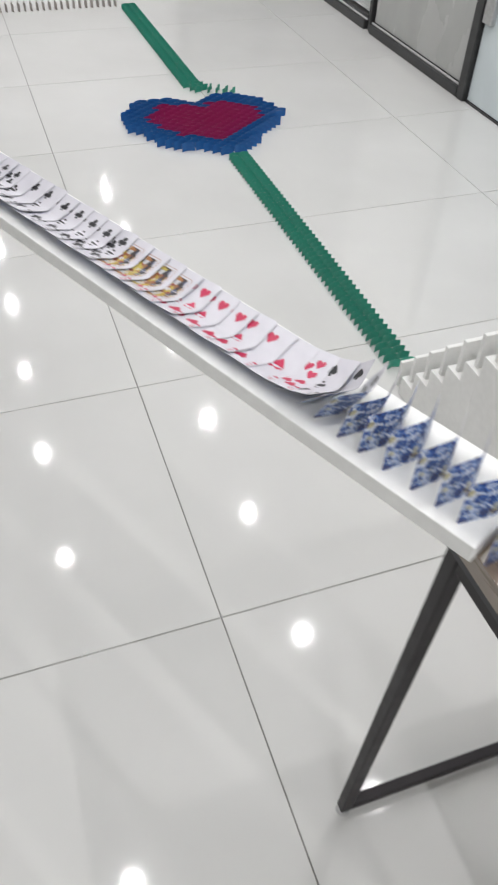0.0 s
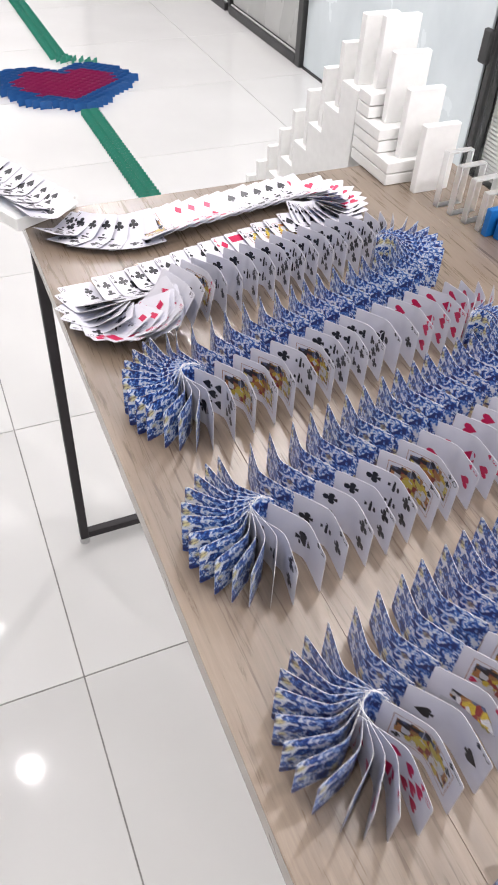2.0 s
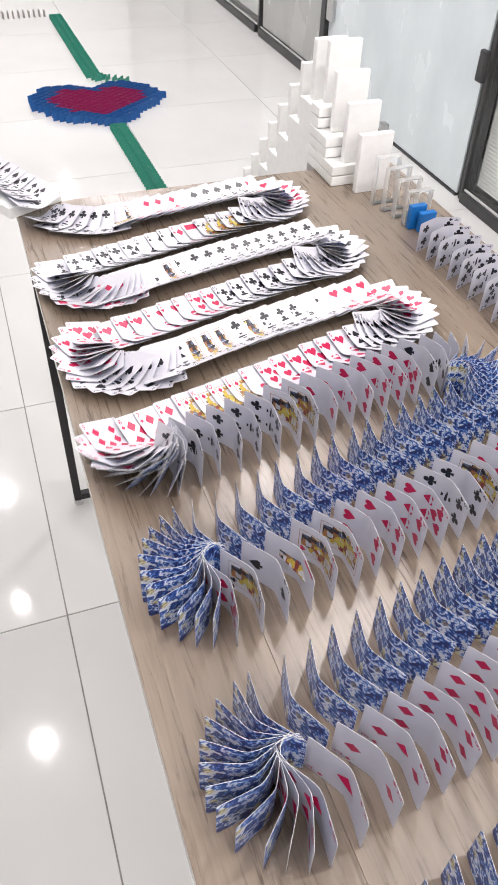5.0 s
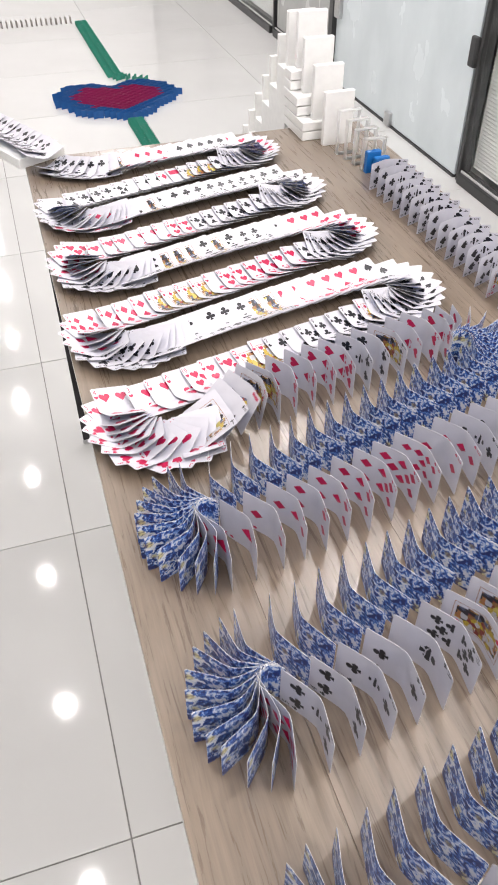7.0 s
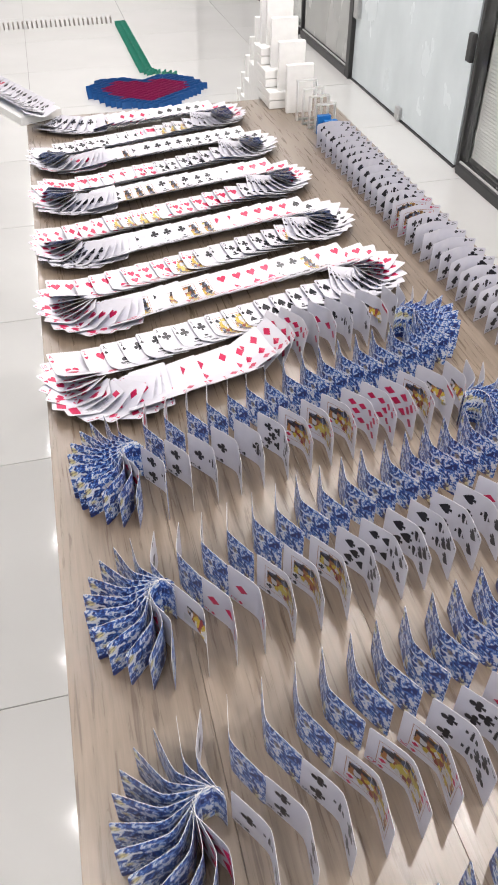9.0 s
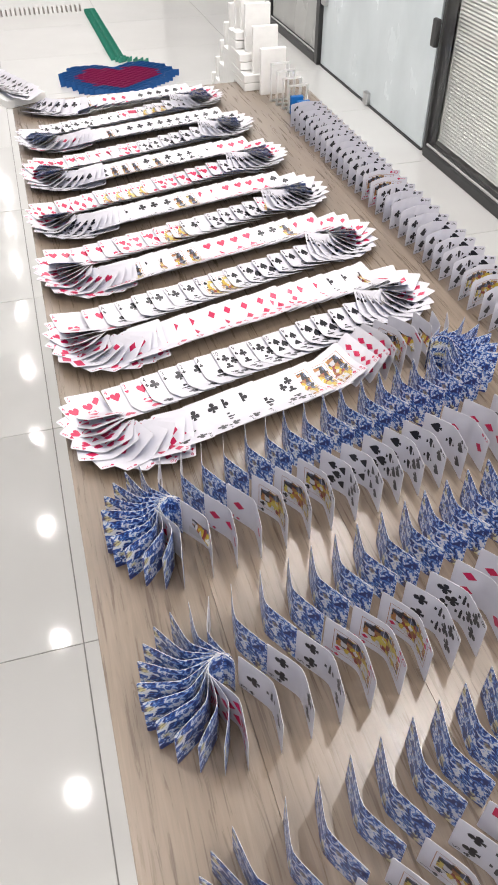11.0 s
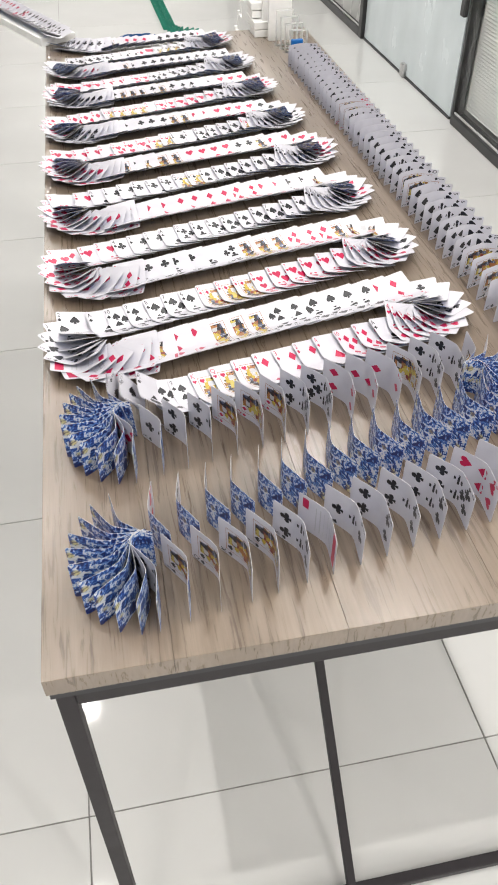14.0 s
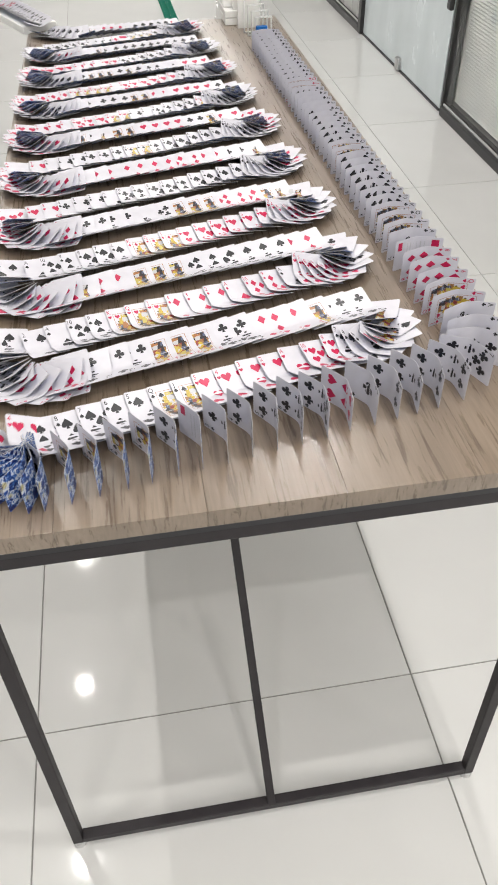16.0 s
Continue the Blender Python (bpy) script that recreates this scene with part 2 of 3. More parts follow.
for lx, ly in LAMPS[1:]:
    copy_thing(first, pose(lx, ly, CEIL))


def partition():
    """Black-framed glass partition along the corridor's right side: panes, a wide door and blinds behind the glass."""
    W, H = WALL_X, 2.5
    posts = [10.3, 7.9, 6.05, 4.975, 3.395, 2.0, 0.54]
    frame_ob = empty("glass_partition")
    tagged(frame_ob, "black-framed glass partition with frosted panes and blinds", "partition", kind="structure")
    for y in posts:
        wdt = 0.026 if y in (6.05, 3.395) else 0.06
        part("post", box(W - (0.012 if wdt < 0.03 else 0.03), W + 0.05, y - wdt / 2, y + wdt / 2, 0.0, H, 0.004), M_BLACK, frame_ob)
    part("head_rail", box(W - 0.03, W + 0.05, 0.5, 10.3, H, H + 0.1, 0.004), M_BLACK, frame_ob)
    for a, b in zip(posts, posts[1:]):
        door = a == 4.975
        lo, hi = b + (0.0225 if b == 3.395 else 0.037), a - (0.0225 if a == 3.395 else 0.037)
        if door:
            continue
        rail = part("bottom_rail", box(W - 0.028, W + 0.048, lo, hi, 0.0, 0.048, 0.004), M_BLACK, frame_ob)
        part("bead", box(W - 0.012, W - 0.003, lo, hi, 0.0482, 0.058, 0.002), M_RUBBER, rail)
        if a in (6.05,):
            part("pane", box(W + 0.006, W + 0.014, lo, hi, 0.058, H), M_GREY, frame_ob, "grey frosted pane")
        else:
            g = part("pane", box(W + 0.0, W + 0.006, lo, hi, 0.058, H), M_PANE, frame_ob, "clear glass pane")
            g.visible_shadow = False
            bm = bmesh.new()
            for i in range(148):
                z = 0.075 + i * 0.016
                vs = [bm.verts.new(c) for c in ((W + 0.05, lo, z - 0.0062), (W + 0.05, hi, z - 0.0062), (W + 0.056, hi, z + 0.001), (W + 0.056, lo, z + 0.001),
                                                (W + 0.059, hi, z + 0.008), (W + 0.059, lo, z + 0.008))]
                bm.faces.new(vs[:4])
                bm.faces.new((vs[3], vs[2], vs[4], vs[5]))
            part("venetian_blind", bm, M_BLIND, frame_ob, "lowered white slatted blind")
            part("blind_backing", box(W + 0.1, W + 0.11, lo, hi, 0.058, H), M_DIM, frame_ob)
    d = empty("door_1")
    tagged(d, "wide frosted blue-grey glass door, closed, in black frame", "door", kind="structure")
    leaf = part("door_leaf", box(W - 0.006, W + 0.006, 3.433, 4.937, 0.012, H - 0.01, 0.002), M_FILM, d)
    part("threshold", box(W - 0.012, W + 0.02, 3.432, 4.938, 0.0, 0.01), M_BLACK, d)
    part("patch_lock", box(W - 0.03, W + 0.02, 4.11, 4.17, 0.006, 0.075, 0.008), M_CHROME, leaf, "steel floor lock")
    part("hinge", box(W - 0.032, W + 0.01, 4.86, 4.93, 0.36, 0.47, 0.006), M_CHROME, leaf)
    part("lock_case", box(W - 0.055, W - 0.03, 3.37, 3.42, 0.5, 0.62, 0.008), M_BLACK, leaf, "black lock case")


M_PANE = mat("clear_pane", (0.95, 0.97, 0.96), 0.02)
M_PANE.node_tree.nodes["Principled BSDF"].inputs["Transmission Weight"].default_value = 1.0
M_PANE.node_tree.nodes["Principled BSDF"].inputs["IOR"].default_value = 1.15
partition()


# ---------------------------------------------------------------- the table
TW, TL = 0.775, 2.075


def splayed(x0, x1, y0, y1, z0, z1, out):
    """A square tube whose foot stands a little further out than its head."""
    bm = box(x0, x1, y0, y1, z0, z1, 0.002)
    for v in bm.verts:
        v.co.y += out * (z1 - v.co.z) / (z1 - z0)
    return bm


def table():
    t = empty("work_table")
    tagged(t, "long oak-topped work table on dark square-tube steel frame", "table")
    seams = [0.0, 0.125, 0.298, 0.462, 0.63, TW]
    for a, b in zip(seams, seams[1:]):
        part("plank", box(a + 0.0001, b - 0.0001, 0, TL, TOP - 0.026, TOP, 0.0004), M_WOOD, t)
    part("underside_panel", box(0.03, TW - 0.03, 0.03, TL - 0.03, TOP - 0.0415, TOP - 0.0383), M_WOOD, t)
    # flat black strip drawn in place of the shadow gap above the rails
    part("shadow_gap_strip", box(0.0025, TW - 0.0025, 0.0025, TL - 0.0025, TOP - 0.038, TOP - 0.0265), M_INK, t)
    zr0, zr1, w = TOP - 0.06, TOP - 0.0385, 0.019
    for y, out in ((0.004, -0.028), (TL - 0.004 - w, 0.034)):
        part("end_rail", box(0.006 + w, TW - 0.006 - w, y, y + w, zr0, zr1, 0.002), M_STEEL, t)
        part("floor_rail", box(0.006 + w, TW - 0.006 - w, y + out, y + out + w, 0.016, 0.016 + w, 0.002), M_STEEL, t)
        for x in (0.006, TW - 0.006 - w):
            leg = part("leg", splayed(x, x + w, y, y + w, 0.016, zr1, out), M_STEEL, t)
            part("foot", cylinder(0.012, 0.0, 0.0157, 14, (x + w / 2, y + out + w / 2)), M_RUBBER, leg, "small plastic levelling foot")
    # one brace runs from the near floor rail up to the underside of the top
    brace = splayed(0.366, 0.381, 0.63, 0.65, 0.0352, TOP - 0.0385, -0.653)
    for v in brace.verts:
        v.co.x -= 0.019 * (v.co.z - 0.0352) / (TOP - 0.0737)
    part("diagonal_brace", brace, M_STEEL, t, "slanting steel brace under the top")
    for x in (0.006, TW - 0.006 - w):
        part("side_rail", box(x, x + w, 0.004 + w, TL - 0.004 - w, zr0, zr1, 0.002), M_STEEL, t)


table()

# ---------------------------------------------------------------- the plank that leads to the table
RAMP_A = Vector((0.036, 2.045))
RAMP_DIR = Vector((-0.43, 0.9028))
RAMP_TOP = TOP + 0.021
RAMP_LEN = 2.7


def lead_plank():
    ang = math.degrees(math.atan2(RAMP_DIR.y, RAMP_DIR.x)) - 90
    ob = part("lead_board", box(-0.052, 0.058, 0.0, RAMP_LEN, -0.0205, 0.0, 0.0015), M_FOAM)
    ob.matrix_world = pose(RAMP_A.x, RAMP_A.y, RAMP_TOP, 0, 0, ang)
    tagged(ob, "long white board bridging onto the table's corner", "board")


lead_plank()
st = part("side_table", box(-1.7, -0.65, 4.2, 5.2, TOP - 0.026, TOP, 0.003), M_WOOD)
tagged(st, "oak side table carrying the white board's far end", "table")
for sx in (-1.68, -0.71):
    for sy in (4.22, 5.14):
        part("leg", box(sx, sx + 0.034, sy, sy + 0.034, 0, TOP - 0.027, 0.002), M_STEEL, st)

# ---------------------------------------------------------------- bent playing cards
CW, CH, CT = 0.084, 0.0525, 0.00035    # long side, short side (height as it stands), thickness
BEND, CREASE = math.radians(40), 0.005  # whole bend across the long side, half-width of the bent middle


def profile():
    x = y = 0.0
    n = 240
    du = 0.05 / n
    half = [(0.0, 0.0, 0.0)]
    for i in range(n):
        u = (i + 0.5) * du
        a = -BEND / 2 * u / math.sqrt(u * u + CREASE * CREASE) * 1.06
        x, y = x + math.cos(a) * du, y + math.sin(a) * du
        half.append((x, y, a))
    return half


PROFILE = profile()


def on_card(u, v, off):
    """A place on the bent card: u along the long side, v up, off behind (plus) or before (minus) its back."""
    k = min(len(PROFILE) - 1, int(round(abs(u) / 0.05 * (len(PROFILE) - 1))))
    x, y, a = PROFILE[k]
    sg = 1 if u >= 0 else -1
    return Vector((sg * (x - off * math.sin(a)), y + off * math.cos(a), v))


SUITS = {"heart": [(0, -5), (4.6, 0.6), (4.4, 3.2), (2.6, 4.4), (0.8, 3.8), (0, 2.4), (-0.8, 3.8), (-2.6, 4.4), (-4.4, 3.2), (-4.6, 0.6)],
         "diamond": [(0, -5.2), (3.8, 0), (0, 5.2), (-3.8, 0)],
         "spade": [(0, 5.2), (3.0, 1.6), (4.5, -0.8), (4.0, -2.9), (2.2, -3.4), (0.8, -2.6), (1.6, -5), (-1.6, -5), (-0.8, -2.6), (-2.2, -3.4), (-4.0, -2.9), (-4.5, -0.8), (-3.0, 1.6)],
         "club": [(0, 5.0), (1.9, 4.2), (2.2, 2.2), (1.2, 0.8), (3.2, 1.1), (4.6, -0.3), (4.3, -2.4), (2.6, -3.2), (0.8, -2.2), (1.6, -5), (-1.6, -5), (-0.8, -2.2), (-2.6, -3.2), (-4.3, -2.4), (-4.6, -0.3), (-3.2, 1.1), (-1.2, 0.8), (-2.2, 2.2), (-1.9, 4.2)]}
RANKS = ["A", "2", "3", "4", "5", "6", "7", "8", "9", "10", "J", "Q", "K"]
L3, L2, L4 = (24, 0, -24), (24, -24), (24, 8, -8, -24)
SPOTS = {1: [(0, 0)], 2: [(0, 24), (0, -24)], 3: [(0, y) for y in L3], 4: [(x, y) for x in (-11.5, 11.5) for y in L2],
         5: [(x, y) for x in (-11.5, 11.5) for y in L2] + [(0, 0)], 6: [(x, y) for x in (-11.5, 11.5) for y in L3],
         7: [(x, y) for x in (-11.5, 11.5) for y in L3] + [(0, 13)], 8: [(x, y) for x in (-11.5, 11.5) for y in L3] + [(0, 13), (0, -13)],
         9: [(x, y) for x in (-11.5, 11.5) for y in L4] + [(0, 0)], 10: [(x, y) for x in (-11.5, 11.5) for y in L4] + [(0, 17), (0, -17)]}


def glyph(text):
    cu = bpy.data.curves.new("glyph", "FONT")
    cu.body, cu.size, cu.align_x, cu.align_y, cu.resolution_u = text, 9.5, "CENTER", "CENTER", 2
    ob = bpy.data.objects.new("glyph", cu)
    scene.collection.objects.link(ob)
    dg = bpy.context.evaluated_depsgraph_get()
    me = ob.evaluated_get(dg).to_mesh()
    out = ([(v.co.x, v.co.y) for v in me.vertices], [tuple(p.vertices) for p in me.polygons])
    ob.evaluated_get(dg).to_mesh_clear()
    bpy.data.objects.remove(ob)
    bpy.data.curves.remove(cu)
    return out


GLYPHS = {r: glyph(r) for r in RANKS}


def card_mesh(name, prints, back, face=None, nseg=12):
    """prints: (material index, polygon in mm of the upright card, depth order). Slots: 0 face, 1 back, 2 edge, then inks."""
    bm = bmesh.new()
    us = [-CW / 2, -CW / 2 + 0.0007, -CW / 2 + 0.0024] + [-CW / 2 + 0.0024 + (CW - 0.0048) * i / nseg for i in range(1, nseg)] + [CW / 2 - 0.0024, CW / 2 - 0.0007, CW / 2]
    ins = [0.0024, 0.0007, 0.0] + [0.0] * (nseg - 1) + [0.0, 0.0007, 0.0024]
    rings = {}
    for side, off in ((0, -CT), (1, 0.0)):
        rings[side] = [(bm.verts.new(on_card(u, i, off)), bm.verts.new(on_card(u, CH - i, off))) for u, i in zip(us, ins)]
        for (a, b), (c, d) in zip(rings[side], rings[side][1:]):
            f = bm.faces.new((a, c, d, b) if side == 0 else (a, b, d, c))
            f.material_index, f.smooth = side, True
    loop = lambda r: [a for a, _ in r] + [b for _, b in reversed(r)]
    l0 = [bm.verts.new(v.co) for v in loop(rings[0])]
    l1 = [bm.verts.new(v.co) for v in loop(rings[1])]
    for i in range(len(l0)):
        j = (i + 1) % len(l0)
        bm.faces.new((l0[j], l0[i], l1[i], l1[j])).material_index = 2
    for mi, poly, lift in prints:
        # upright card: px across, py up; lying on its long side, py runs along u and px downwards
        vs = [bm.verts.new(on_card(py / 1000, CH / 2 - px / 1000, -CT - 0.0001 * lift)) for px, py in poly]
        try:
            f = bm.faces.new(vs)
            f.material_index = mi
            f.normal_update()
            if f.normal.y > 0:
                f.normal_flip()
        except ValueError:
            pass
    return mesh_of(name, bm, face or M_FACE, back, M_EDGE, M_RED, M_INK, M_YEL, M_OCH, M_NAVY, M_PALE, M_COURT)


def moved(poly, x, y, s=1.0, flip=False):
    k = -1 if flip else 1
    return [(x + k * s * a, y + k * s * b) for a, b in poly]


def rect(x0, x1, y0, y1):
    return [(x0, y0), (x1, y0), (x1, y1), (x0, y1)]


def split_rect(mi, x0, x1, y0, y1, lift, n=5):
    """A print that is long along the bend, in strips."""
    out = []
    for i in range(n):
        out.append((mi, rect(x0, x1, y0 + (y1 - y0) * i / n, y0 + (y1 - y0) * (i + 1) / n), lift))
    return out


def index_prints(rank, suit, ink):
    out = []
    vs, fs = GLYPHS[rank]
    for flip in (False, True):
        k = -1 if flip else 1
        for f in fs:
            out.append((ink, [(k * (-22.0 + 0.95 * vs[i][0]), k * (34.8 + 1.15 * vs[i][1])) for i in f], 1))
        out.append((ink, moved(SUITS[suit], k * -22.0, k * 25.5, 0.62, flip), 1))
    return out


def court_prints(rng, ink, suit):
    out = []
    for x0, x1, y0, y1 in ((-17.2, -16.6, -31, 31), (16.6, 17.2, -31, 31)):
        out += split_rect(6, x0, x1, y0, y1, 1, 6)
    out += [(6, rect(-17, 17, 30.6, 31.2), 1), (6, rect(-17, 17, -31.2, -30.6), 1)]
    crown, robe = rng.choice(((5, 6), (6, 5), (5, 9), (6, 9)))
    # the drawn figure fills an uneven outline, twice, turned about the middle
    for s in (1, -1):
        for x0, x1, y0, y1 in ((-15.5, 15.5, 0, 6), (-15, 14, 6, 12), (-13, 15, 12, 17), (-10, 12.5, 17, 22), (-6, 12, 22, 28)):
            out.append((9, rect(*sorted((s * x0, s * x1)), *sorted((s * y0, s * y1))), 0.6))
        out.append((robe, [(s * x, s * y) for x, y in ((-9, 0.5), (-3, 0.5), (1, 8), (-2, 14), (-6, 13))], 1.2))
        out.append((8, [(s * x, s * y) for x, y in ((-3.5, 16), (3, 15.5), (4, 21), (0, 23), (-4, 21))], 1.4))
        out.append((crown, [(s * x, s * y) for x, y in ((-5, 22.5), (5, 22.5), (6, 27), (2, 25), (0, 29), (-2, 25), (-6, 27))], 1.6))
        out.append((ink, moved(SUITS[suit], -11 * s, 25 * s, 0.8, s < 0), 2))
    return out


def deck():
    rng = random.Random(5)
    out = []
    for suit in ("spade", "heart", "club", "diamond"):
        ink = 3 if suit in ("heart", "diamond") else 4
        for n, rank in enumerate(RANKS, 1):
            pr = index_prints(rank, suit, ink)
            if n <= 10:
                big = 2.2 if n == 1 else 1.6 if n < 9 else 1.32
                for x, y in SPOTS[n]:
                    pr.append((ink, moved(SUITS[suit], x, y, big, y < 0), 1))
            else:
                pr += court_prints(rng, ink, suit)
            out.append(card_mesh("card", pr, M_BACK))
    extra = split_rect(3, -22, 22, 24, 36, 1, 3) + split_rect(3, -22, -8, -36, -28, 1, 2)
    for i in range(6):
        extra += split_rect(8, -18, 18, 12 - i * 6, 13.6 - i * 6, 1, 1)
    out.append(card_mesh("card", extra, M_BACK))
    joker = [(5, moved(SUITS["club"], 6, 10, 1.5), 1.5), (9, [(-8, -24), (3, -24), (6, -12), (4, 0), (8, 12), (2, 22), (-4, 16), (-9, 4), (-5, -10)], 1.4), (3, rect(-24, -20, 12, 36), 1), (8, rect(8, 20, -30, -12), 1.2)]
    out.append(card_mesh("card", joker, M_BACK))
    return out


DECK = deck()
PLAIN = {k: card_mesh(k + "_card", [], m, M_GREEN if k == "green" else m, 4) for k, m in (("green", M_GREEN_BACK), ("blue", M_CBLUE), ("crimson", M_MAG), ("maroon", M_MAROON), ("pale", M_BEIGE))}

# ---------------------------------------------------------------- the serpentine
PITCH, SLOPE = 0.1042, 0.225
SKEW = {1: 4.0, 0: -6.0}     # how far the cards stand off square, in rows that run right and left


def row_y(n, x):
    """Rows that run left lean a little more than those that run right, so the bends on the left are tighter."""
    lean = SLOPE + (0.04 if n % 2 == 0 else -0.04)
    return 0.111 + PITCH * (19 - n) + SLOPE * 0.12 + lean * (x - 0.47)


def serpentine():
    """Dense points of the snake's centre line with the name of the turn that each belongs to."""
    pts = []

    def line(a, b):
        n = max(2, int((Vector(b) - Vector(a)).length / 0.002))
        for i in range(n):
            pts.append((Vector(a).lerp(Vector(b), i / n), None))

    def arc(c, r, a0, a1, tag):
        n = max(2, int(abs(math.radians(a1 - a0)) * r / 0.002))
        for i in range(n):
            a = math.radians(a0 + (a1 - a0) * i / n)
            pts.append((Vector((c[0] + r * math.cos(a), c[1] + r * math.sin(a))), tag))

    tilt = math.degrees(math.atan(SLOPE))
    # along the white board, then round onto the table
    start = RAMP_A + RAMP_DIR * 1.9
    line(start, RAMP_A - RAMP_DIR * -0.03)
    q0, q1, q2 = RAMP_A + RAMP_DIR * 0.03, Vector((0.06, row_y(1, 0.06) - 0.012)), Vector((0.2, row_y(1, 0.2)))
    for i in range(80):
        s = i / 80
        pts.append(((1 - s) ** 2 * q0 + 2 * s * (1 - s) * q1 + s * s * q2, "L0" if 0.25 < s < 0.75 else None))
    xa = 0.2
    for n in range(1, 20):
        if n % 2:
            k = (n + 1) // 2
            xr = 0.43 + 0.0135 * (k - 1) + (0.0, 0.0, 0.01, 0.014, 0.02, 0.026, 0.024, 0.02, 0.016, 0.014, 0.0)[k]
            xr = xr if n < 19 else 0.615
            line((xa, row_y(n, xa)), (xr, row_y(n, xr)))
            if n < 19:
                c = (xr, (row_y(n, xr) + row_y(n + 1, xr)) / 2)
                arc(c, (row_y(n, xr) - row_y(n + 1, xr)) / 2, 90 + tilt * 0.3, -90 + tilt * 0.3, "R%d" % k)
                xa = xr
        else:
            k = n // 2
            xl = (0.104, 0.104, 0.103, 0.099, 0.1, 0.1, 0.102, 0.104, 0.107, 0.111)[k]
            line((xa, row_y(n, xa)), (xl, row_y(n, xl)))
            c = (xl, (row_y(n, xl) + row_y(n + 1, xl)) / 2)
            arc(c, (row_y(n, xl) - row_y(n + 1, xl)) / 2, 90 + tilt * 0.3, 270 + tilt * 0.3, "L%d" % k)
            xa = xl
    e = Vector((0.615, row_y(19, 0.615)))
    q1, q2 = Vector((0.722, row_y(19, 0.705))), Vector((0.706, 0.30))
    for i in range(90):
        s = i / 90
        pts.append(((1 - s) ** 2 * e + 2 * s * (1 - s) * q1 + s * s * q2, "R10"))
    line((0.706, 0.30), (0.678, 1.748))
    return pts


# seconds at which the fall passes the middle of each turn
PASS = {"L0": 0.3, "R1": 1.0, "L1": 1.74, "R2": 2.5, "L2": 3.22, "R3": 4.0, "L3": 4.82, "R4": 5.75, "L4": 6.63, "R5": 7.62, "L5": 8.38, "R6": 9.35, "L6": 10.3, "R7": 11.15, "L7": 11.98, "R8": 13.07, "L8": 14.02, "R9": 14.92, "L9": 15.9, "R10": 17.3}
# how far a card has tipped, in parts of its whole fall, so many seconds after it is touched
FALL = [(0.0, 0.0), (0.07, 0.16), (0.13, 0.4), (0.2, 0.76), (0.27, 1.0)]
CHAIN = []      # (object, standing place, heading, rest tilt, roll, bank, turn, seconds, slide)


# what each row shows from its left end to its right: suit, first rank, step from card to card, share of the row
# (s, h, c, d: suits; k: court cards; a: printed extra card; j: joker; b: an ace)
RUNS = {
    0: "c6+9 k1+2 h6-4 s3+5",
    1: "c8-2 k1+1 d3+4 s3+6 h2+3", 2: "c6-5 s3+5 d4-2 a1+1 k1+3 s5+4", 3: "a1+1 b1+2 k1+1 c3+9 c9-4", 4: "h9-9 a1+1 c8-8",
    5: "s8-2 k1+4 c6+1 k1+1 c8+5 h4+5", 6: "d6-3 k1+4 h5-7 s2-3", 7: "c7+1 b1+1 c3+5 k1+3 h2+7 s4-3",
    8: "h8-8 k1+2 c7-7 k1+1 s6-2", 9: "h6-1 k1+1 s2-1 j1+1 k1+3 h4+5 c5-2 k1+1 h3+4", 10: "h2+1 c6+7 k1+3 s8-8",
    11: "a1+1 d1+9 d2+3 c3-2 j1+1 b1+1", 12: "h3-3 c8-8 s9-8", 13: "d4-1 c5-6 k1+3 d10-3 k1+1 j1+2 b1+1", 14: "s6-7 k1+3 h9-8",
    15: "a1+1 j1+1 d3-3 k1+3 s10-7 d2+2 c3-2", 16: "s9-6 k1+3 d9-8 b1+1 h1+2", 17: "d4-1 c3+4 k1+3 c7+2 d4-4 k1+1 c6-2 j1+1",
    18: "h4-2 s5-5 k1+3 h9-7 j1+2", 19: "s2-2 k1+4 c6+1 a1+1 c3+6 h6+1 c1+1 c4+3",
    20: "c5+4 c3-3 k4+3 d6+4 a1+2 b1+1 k1+3 s10-10 k1+2 s8-7 c4-6 k1+3 s9-8 c10-9"}
SUIT_ROW = {"s": 0, "h": 1, "c": 2, "d": 3}


def runs_of(text):
    """A row's runs as (kind, first rank, step, end of its share of the row)."""
    out, total = [], 0
    for word in text.split():
        sign = max(word.find("+"), word.find("-"))
        total += int(word[sign + 1:])
        out.append((word[0], int(word[1:sign]), 1 if word[sign] == "+" else -1, total))
    return [(kind, first, step, end / total) for kind, first, step, end in out]


ROW_RUNS = {n: runs_of(text) for n, text in RUNS.items()}


def card_of(n, share, met):
    """The deck's number for the card at this share of row n; met counts the cards of each run."""
    runs = ROW_RUNS[n]
    i = next((i for i, r in enumerate(runs) if share <= r[3]), len(runs) - 1)
    kind, first, step, _ = runs[i]
    c = met[(n, i)] = met.get((n, i), -1) + 1
    if kind in "ajb" and c > 1:
        return (39 if n % 4 == 3 else 0) + (c * 3 + n) % 8
    if kind == "a":
        return 52
    if kind == "j":
        return 53
    if kind == "b":
        return (0, 26)[(n + i) % 2]
    if kind == "k":
        return (13 if first > 3 else ((n + i) % 4) * 13) + 10 + c % 3
    # rows that run left are met from their right end
    return SUIT_ROW[kind] * 13 + (first - 1 + (step if n % 2 or n in (0, 20) else -step) * c) % 10


